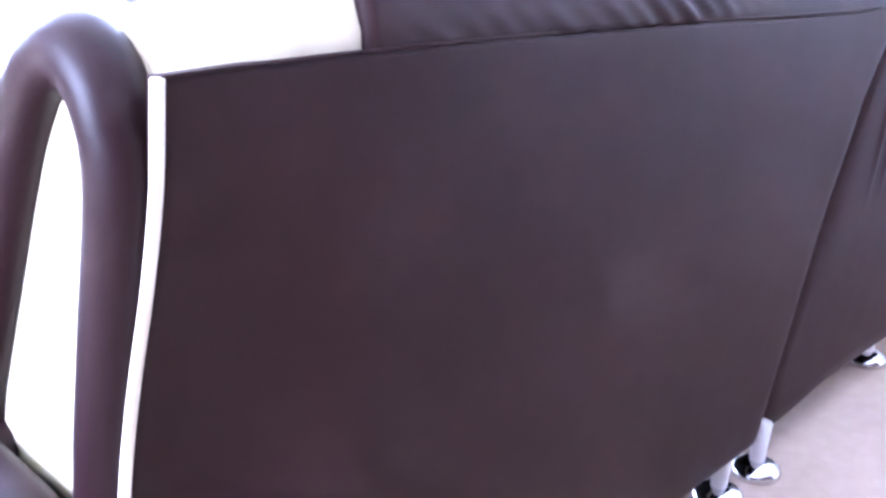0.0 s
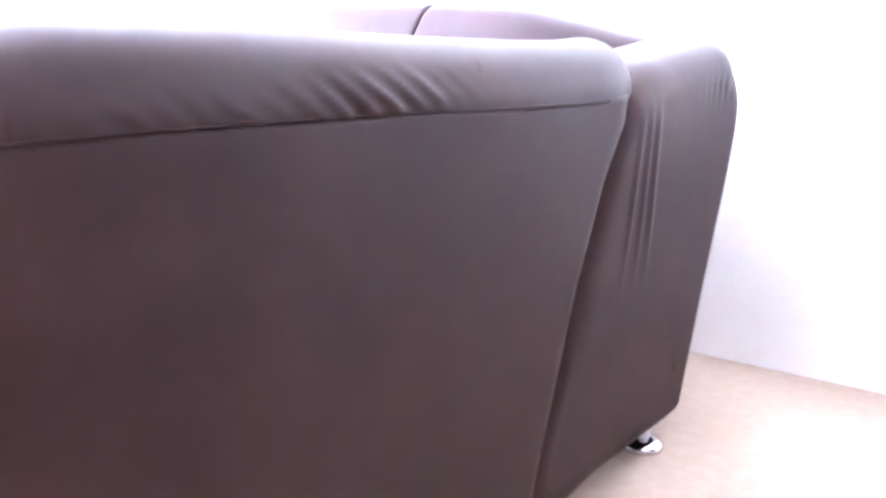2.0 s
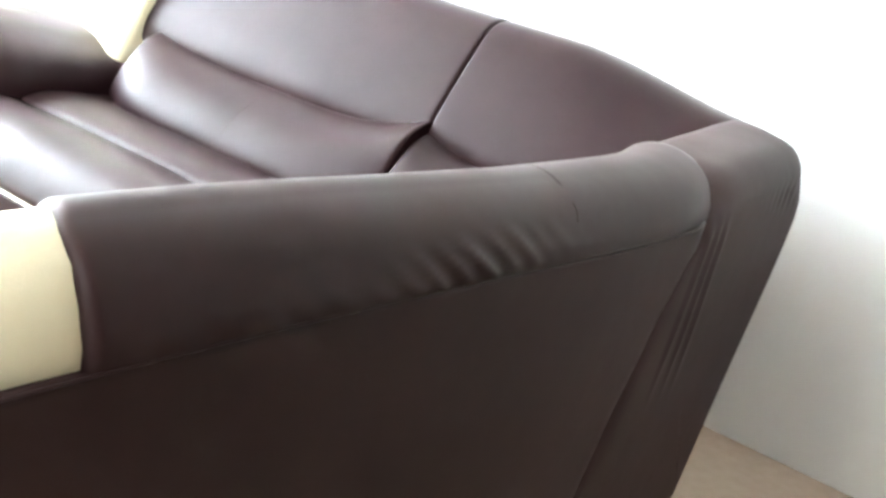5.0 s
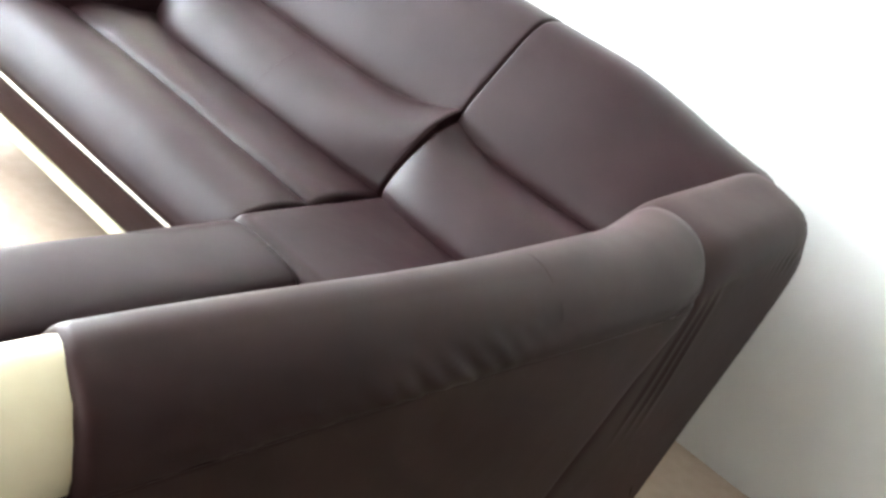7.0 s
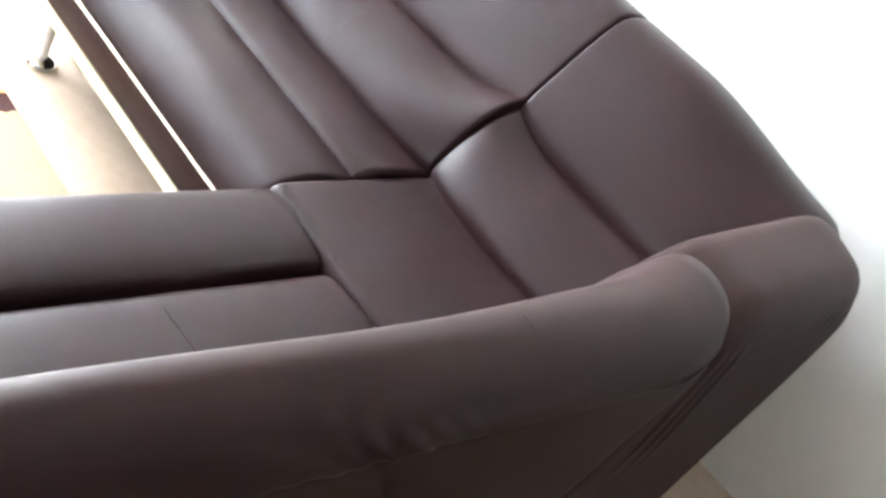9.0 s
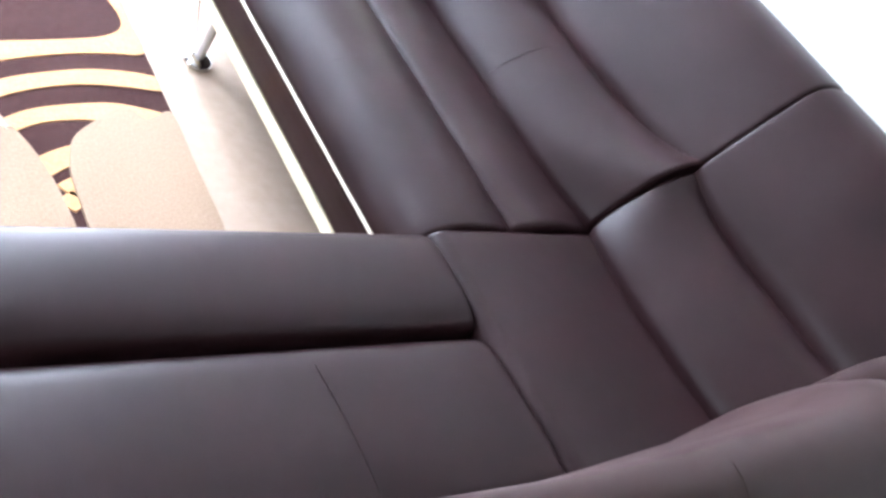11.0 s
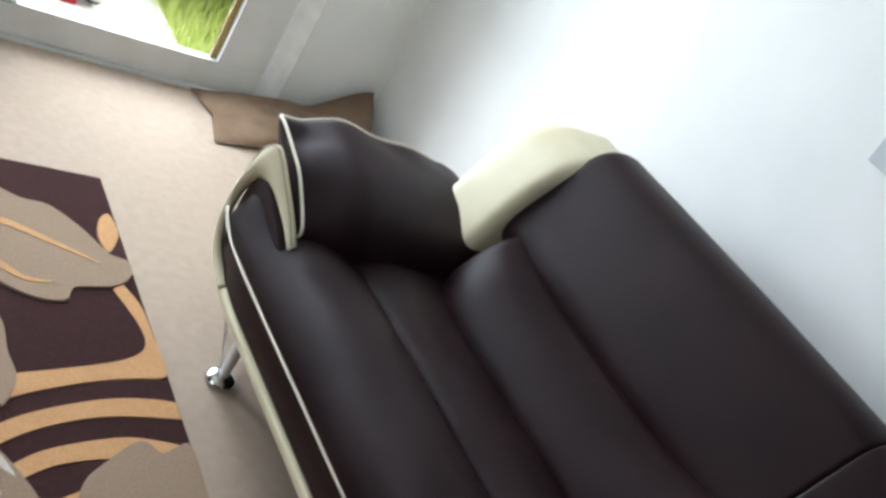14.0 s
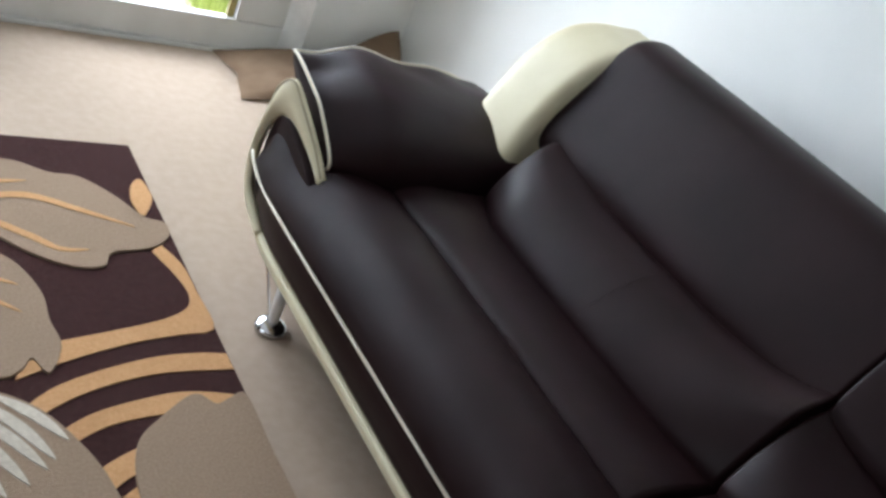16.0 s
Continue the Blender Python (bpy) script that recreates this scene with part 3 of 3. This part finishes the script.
def arm_bend(v):
    """Folds along the lower edge of the padded arm and its rounded rear end."""
    v = v.copy()
    tail = ramp(v.x, -1.0, -0.62)
    v.x += 0.028 * ramp(v.y, 0.09, 0.26) * (1 - ramp(v.x, -1.97, -1.75))
    v.z -= 0.022 * ramp(v.x, -2.0, -1.1) * ramp(0.90 - v.z, 0.0, 0.06)
    v.y += 0.05 * tail * tail
    v.z -= 0.019 * ramp(v.x, -1.5, -0.85) * ramp(v.z, 0.6, 0.84)
    v = slim(v)
    if v.y < 0.24 and v.z > 0.78:
        w = math.exp(-((v.x + 1.50) / 0.16) ** 2) + 0.25 * math.exp(-((v.x + 1.84) / 0.12) ** 2)
        q = v.x - 1.3 * (0.88 - v.z) + 0.012 * noise.noise(Vector((v.x * 9, v.z * 6, 3)))
        fold = (0.5 + 0.5 * math.sin(q * 140)) ** 2 + 0.3 * math.sin(q * 61 + 1) + 0.3
        w *= 0.7 + 0.6 * noise.noise(Vector((q * 14, 0.5, 7)))
        v.y -= 0.0060 * w * fold * ramp(v.z, 0.815, 0.835) * (1 - ramp(v.z, 0.848, 0.885))
    return v


pad("arm_pad", [(0.104, 0.836), (0.0972, 0.8385), (0.0955, 0.845), (0.099, 0.862), (0.118, 0.886), (0.155, 0.905), (0.20, 0.911), (0.245, 0.900), (0.285, 0.867), (0.318, 0.818), (0.352, 0.73), (0.385, 0.62), (0.42, 0.44), (0.36, 0.43), (0.30, 0.70), (0.20, 0.82), (0.13, 0.83)], "x", -1.958, -0.62, MATT, chaise, 0.012, 0.13, n=280, step=0.006, shape=arm_bend, label="wrinkled dark brown leather pad of the raised arm")
tube("seam", [arm_bend(Vector((-1.255 + 0.02 * (k / 4), y, z))) + Vector((0, -0.0004, 0.0006)) for k, (y, z) in enumerate([(0.108, 0.875), (0.118, 0.886), (0.155, 0.905), (0.20, 0.911), (0.245, 0.900)])], 0.0004, MATT, chaise, n=24, sides=6)

U_ROLL = [(0.225, 0.30), (0.222, 0.45), (0.190, 0.60), (0.160, 0.72), (0.154, 0.775), (0.172, 0.825), (0.215, 0.848), (0.264, 0.825), (0.315, 0.755), (0.385, 0.62), (0.455, 0.48), (0.475, 0.40)]
tube("front_roll", [(-2.155, y, z) for y, z in U_ROLL], 0.033, LEATHER, chaise, "dark brown leather roll round the arm front", 90, 18)


def inset(u, v):
    z = 0.40 + 0.435 * v
    left, right = along([(0.40, 0.475), (0.48, 0.455), (0.62, 0.385), (0.755, 0.31), (0.835, 0.23)], z), along([(0.40, 0.222), (0.60, 0.19), (0.74, 0.162), (0.79, 0.172), (0.835, 0.205)], z)
    return (-2.150 - 0.010 * math.sin(math.pi * u), right + (left - right) * u, z)


slab("front_inset", inset, 12, 16, (0.014, 0, 0), CREAM, chaise, "cream leather panel of the arm front")

for lx, ly in ((-0.985, 0.148), (-1.11, 0.152), (-0.39, 0.20), (-2.36, 0.34), (-2.36, 0.90), (-1.0, 0.92)):
    foot_leg(chaise, lx, ly, 0.10)

# ---- the rug ----
rug = thing("rug", "dark brown rug with carved taupe leaves and tan stripes", "rug")


def cut(name, outline, mat, z1, round_=True, z0=0.011, parent=None, label=""):
    pts = smooth_curve([(x, y, 0) for x, y in outline], max(40, 8 * len(outline))) if round_ else [Vector((x, y, 0)) for x, y in outline]
    bm = bmesh.new()
    low = [bm.verts.new((p.x, p.y, z0)) for p in pts]
    mid = [bm.verts.new((p.x, p.y, z1 - 0.0018)) for p in pts]
    c = sum(pts, Vector()) / len(pts)
    top = [bm.verts.new(((p + (c - p).normalized() * 0.0022).x, (p + (c - p).normalized() * 0.0022).y, z1)) for p in pts]
    n = len(pts)
    for a, b in ((low, mid), (mid, top)):
        for k in range(n):
            bm.faces.new((a[k], a[(k + 1) % n], b[(k + 1) % n], b[k]))
    bm.faces.new(low)
    bmesh.ops.triangulate(bm, faces=[bm.faces.new(top)])
    return part(name, bm, mat, parent or rug, label)


part("rug_base", block((-2.75, 1.06, 0.0), (-1.055, 2.875, 0.014), 0.003), RUG_DARK, rug, "dark brown pile")


def stripe(name, cx, cy, r0, r1, a0, a1, x_low=-9, x_high=-1.0575):
    """A curved band between two radii, from one angle to another, cut off at the rug's edge."""
    n = 30
    arc = [(cx + r1 * math.cos(radians(a0 + (a1 - a0) * k / n)), cy + r1 * math.sin(radians(a0 + (a1 - a0) * k / n))) for k in range(n + 1)]
    arc += [(cx + r0 * math.cos(radians(a1 + (a0 - a1) * k / n)), cy + r0 * math.sin(radians(a1 + (a0 - a1) * k / n))) for k in range(n + 1)]
    return cut(name, [(min(max(x, x_low), x_high), y) for x, y in arc], RUG_TAN, 0.0165, False, label="tan pile stripe")


def band(top, bottom):
    """A tan band between two smooth edges."""
    edge = smooth_curve([(x, y, 0) for x, y in top], 30, False) + smooth_curve([(x, y, 0) for x, y in bottom], 30, False)[::-1]
    return cut("stripe", [(p.x, p.y) for p in edge], RUG_TAN, 0.0165, False, label="tan pile stripe")


band([(-1.52, 1.955), (-1.427, 1.984), (-1.307, 2.014), (-1.185, 2.049), (-1.11, 2.091), (-1.084, 2.142), (-1.092, 2.218), (-1.13, 2.335)],
     [(-1.55, 1.86), (-1.471, 1.898), (-1.387, 1.933), (-1.254, 1.975), (-1.143, 1.997), (-1.0575, 2.018), (-1.0585, 2.16), (-1.0640, 2.28), (-1.10, 2.37)])
band([(-1.58, 1.745), (-1.533, 1.791), (-1.464, 1.841), (-1.355, 1.887), (-1.231, 1.921), (-1.123, 1.93), (-1.0575, 1.924)],
     [(-1.56, 1.715), (-1.512, 1.756), (-1.431, 1.804), (-1.322, 1.845), (-1.209, 1.866), (-1.0575, 1.868)])
band([(-1.53, 1.67), (-1.487, 1.706), (-1.409, 1.752), (-1.302, 1.785), (-1.207, 1.801), (-1.123, 1.792), (-1.0575, 1.775)],
     [(-1.50, 1.64), (-1.463, 1.672), (-1.386, 1.711), (-1.28, 1.732), (-1.20, 1.735), (-1.10, 1.72)])
stripe("stripe", -1.16, 1.20, 0.425, 0.480, 108, 128, -9, -1.30)
stripe("stripe", -1.17, 1.20, 0.345, 0.395, 118, 128)
stripe("stripe", -1.10, 1.15, 0.405, 0.450, 129, 136)
cut("petal", [(-1.07, 2.685), (-1.105, 2.65), (-1.125, 2.57), (-1.113, 2.50), (-1.085, 2.53), (-1.0585, 2.60)], RUG_TAN, 0.0165, label="tan pile petal")
cut("leaf", [(-1.62, 2.70), (-1.50, 2.735), (-1.41, 2.733), (-1.325, 2.685), (-1.247, 2.672), (-1.168, 2.586), (-1.11, 2.488), (-1.06, 2.462), (-1.066, 2.40), (-1.124, 2.345), (-1.235, 2.318), (-1.27, 2.262), (-1.346, 2.257), (-1.435, 2.306), (-1.531, 2.403), (-1.64, 2.52)], RUG_TAUPE, 0.0205, label="taupe carved leaf")
cut("leaf", [(-1.72, 2.36), (-1.62, 2.365), (-1.54, 2.325), (-1.48, 2.267), (-1.442, 2.156), (-1.443, 2.057), (-1.435, 1.965), (-1.478, 1.875), (-1.505, 1.925), (-1.535, 1.885), (-1.59, 1.868), (-1.70, 1.95), (-1.78, 2.15)], RUG_TAUPE, 0.0200, label="taupe carved leaf")
cut("leaf", [(-1.72, 1.80), (-1.64, 1.830), (-1.58, 1.821), (-1.513, 1.764), (-1.463, 1.679), (-1.428, 1.585), (-1.408, 1.462), (-1.406, 1.33), (-1.45, 1.22), (-1.60, 1.17), (-1.74, 1.25), (-1.80, 1.50)], RUG_TAUPE, 0.0195, label="taupe carved leaf")
cut("leaf", [(-1.342, 1.656), (-1.284, 1.717), (-1.182, 1.79), (-1.139, 1.754), (-1.10, 1.772), (-1.0575, 1.778), (-1.0575, 1.60), (-1.0575, 1.40), (-1.085, 1.355), (-1.20, 1.28), (-1.33, 1.27), (-1.372, 1.36), (-1.377, 1.45), (-1.372, 1.56)], RUG_TAUPE, 0.0198, label="taupe carved leaf")


def vein(points, width, mat, z, name="vein", label=""):
    pts = smooth_curve([(x, y, 0) for x, y in points], 16, False)
    side = []
    for k, p in enumerate(pts):
        d = (pts[min(k + 1, 15)] - pts[max(k - 1, 0)]).normalized()
        w = width * math.sin(math.pi * min(1.0, (k + 0.6) / 15.8)) ** 0.7
        side.append((p, Vector((-d.y, d.x, 0)) * w))
    ring = [(q + s).xy for q, s in side] + [(q - s).xy for q, s in reversed(side)]
    return cut(name, [tuple(r) for r in ring], mat, z, False, z - 0.004, label=label)


vein([(-1.66, 2.57), (-1.516, 2.55), (-1.401, 2.562), (-1.29, 2.509), (-1.151, 2.435)], 0.014, RUG_TAN, 0.0222, label="tan vein")
vein([(-1.60, 2.50), (-1.526, 2.451), (-1.426, 2.376), (-1.365, 2.325), (-1.295, 2.325)], 0.013, RUG_TAN, 0.0222, label="tan vein")
vein([(-1.62, 2.60), (-1.512, 2.615), (-1.392, 2.632)], 0.010, RUG_TAN, 0.0222, label="tan vein")
vein([(-1.70, 2.27), (-1.60, 2.23), (-1.53, 2.20), (-1.49, 2.18)], 0.010, RUG_TAN, 0.0217, label="tan vein")
vein([(-1.72, 2.19), (-1.62, 2.15), (-1.55, 2.12), (-1.50, 2.08)], 0.010, RUG_TAN, 0.0217, label="tan vein")
vein([(-1.74, 2.10), (-1.66, 2.06), (-1.56, 1.99)], 0.012, RUG_TAN, 0.0217, label="tan vein")
for p0, p1 in (((-1.635, 1.805), (-1.515, 1.625)), ((-1.67, 1.785), (-1.535, 1.60)), ((-1.70, 1.76), (-1.575, 1.565)), ((-1.60, 1.815), (-1.480, 1.675)), ((-1.73, 1.72), (-1.62, 1.54))):
    mid = ((p0[0] + p1[0]) / 2 + 0.008, (p0[1] + p1[1]) / 2 + 0.006)
    vein([p0, mid, p1], 0.0155, RUG_IVORY, 0.0212, "streak", "ivory streak")

# ---- loose things ----
pillow = thing("floor_cushion", "brown suede floor cushion with one corner propped against the wall", "cushion")


def pillow_mesh(sx, sy, th):
    verts, faces, n = [], [], 22
    for side in (1, -1):
        for i in range(n + 1):
            for j in range(n + 1):
                a, b = 2 * i / n - 1, 2 * j / n - 1
                pinch = 1 - 0.13 * (1 - abs(a * b)) * (abs(a) ** 6 + abs(b) ** 6)
                h = th * ((1 - a ** 4) * (1 - b ** 4)) ** 0.55
                verts.append(Vector((a * sx * pinch, b * sy * pinch, side * h + 0.006 * noise.noise(Vector((a * 3, b * 3, side))))))
    w, o = n + 1, (n + 1) ** 2
    for i in range(n):
        for j in range(n):
            q = (i * w + j, i * w + j + 1, (i + 1) * w + j + 1, (i + 1) * w + j)
            faces += [q, tuple(o + k for k in q)]
    return verts, faces


pv, pf = pillow_mesh(0.40, 0.195, 0.075)
for v in pv:
    lift = ramp(v.x, 0.05, 0.40) * ramp(v.y, -0.10, 0.22)
    sag = 1 - 0.45 * ramp(-v.x, 0.0, 0.40)
    z = 0.042 + v.z * 0.62 * sag + 0.150 * lift - 0.034 * ramp(-v.x, 0.0, 0.4)
    v.x, v.y, v.z = min(-0.150 + v.x, 0.292), min(3.475 + v.y + 0.03 * lift, 3.715), max(z, 0.002)
mesh_object("cover", pv, pf, SUEDE, pillow)

board = thing("wall_picture", "pale grey blank board hanging on the white wall", "picture")
part("board", block((0.272, 1.25, 1.276), (0.2985, 1.674, 1.84), 0.004), CANVAS, board)

# ---- outside ----
setting(part("ground", block((-60, 3.95, -0.40), (60, 80, -0.12)), LAWN), "sunlit pale green lawn", "ground")
setting(part("terrace", block((-4.2, 3.951, -0.14), (-0.42, 5.4, -0.06), 0.006), PAVING), "pale paved terrace", "pavement")


def shrub(x, y, size, seed):
    rnd = random.Random(seed)
    bush = thing("shrub", "yellow-green leafy garden shrub on the lawn", "shrub", group="garden shrubs")
    verts, faces = [], []
    for k in range(900):
        d = Vector((rnd.gauss(0, 1), rnd.gauss(0, 1), rnd.gauss(0.2, 0.8))).normalized() * size * rnd.uniform(0.55, 1.0) * (0.8 + 0.3 * rnd.random())
        c = Vector((0, 0, size * 0.9)) + d
        a = Vector((rnd.uniform(-1, 1), rnd.uniform(-1, 1), rnd.uniform(-1, 1))).normalized() * 0.05
        b = a.orthogonal().normalized() * 0.022
        i = len(verts)
        verts += [c - a, c + b, c + a, c - b]
        faces.append((i, i + 1, i + 2, i + 3))
    mesh_object("leaves", verts, faces, LEAF, bush, smooth=False)
    for k in range(6):
        q = k * 1.05
        tube("stem", [(0, 0, -0.02), (0.1 * math.cos(q) * size, 0.1 * math.sin(q) * size, 0.5 * size), (0.4 * math.cos(q) * size, 0.4 * math.sin(q) * size, 1.2 * size)], 0.012, SEAL, bush, n=10, sides=6)
    bush.matrix_world = pose(x, y, -0.12)
    return bush


shrub(0.25, 5.0, 0.42, 3)
shrub(0.02, 5.75, 0.45, 11)
shrub(0.7, 6.6, 0.7, 5)


def lawn_edge():
    """Uneven grass blades where the lawn meets the paving."""
    rnd, verts, faces = random.Random(21), [], []
    for k in range(2600):
        x, y = -0.40 + rnd.random() ** 1.5 * 0.6 - 0.12 * rnd.random() ** 3, rnd.uniform(3.97, 5.5)
        h, q, lean = rnd.uniform(0.05, 0.17), rnd.uniform(0, 6.28), rnd.uniform(0.01, 0.07)
        a, d = Vector((math.cos(q), math.sin(q), 0)) * 0.004, Vector((math.sin(q * 3), math.cos(q * 3), 0)) * lean
        o, i = Vector((x, y, -0.121)), len(verts)
        verts += [o - a, o + a, o + a * 0.7 + d * 0.4 + Vector((0, 0, h * 0.6)), o - a * 0.7 + d * 0.4 + Vector((0, 0, h * 0.6)), o + d + Vector((0, 0, h))]
        faces += [(i, i + 1, i + 2, i + 3), (i + 3, i + 2, i + 4)]
    tagged(mesh_object("grass", verts, faces, LEAF, smooth=False), "long yellow-green grass along the terrace edge", "grass", kind="stuff")


lawn_edge()

ball = thing("striped_cushion", "black and white striped round cushion on the terrace", "cushion")
for k in range(9):
    a0, a1 = -80 + k * 160 / 9, -80 + (k + 1) * 160 / 9
    rings = [(0.13 * math.cos(radians(a0 + (a1 - a0) * q / 3)), 0.15 + 0.13 * math.sin(radians(a0 + (a1 - a0) * q / 3)) + 0.0) for q in range(4)]
    part("band", lathe(rings, 28), BLACK if k % 2 else WHITE, ball, "black band" if k % 2 else "white band", True)
ball.matrix_world = pose(-0.785, 4.305, -0.075) @ Matrix.Diagonal((0.52, 0.52, 0.9, 1))
planter = thing("planter", "red box planter on the paved terrace", "planter")
part("box", block((-0.036, -0.036, 0.0), (0.036, 0.036, 0.36), 0.008, 3), RED, planter, smooth=True)
part("rim", block((-0.042, -0.042, 0.345), (0.042, 0.042, 0.372), 0.004), RED, planter)
planter.matrix_world = pose(-0.890, 4.285, -0.06)
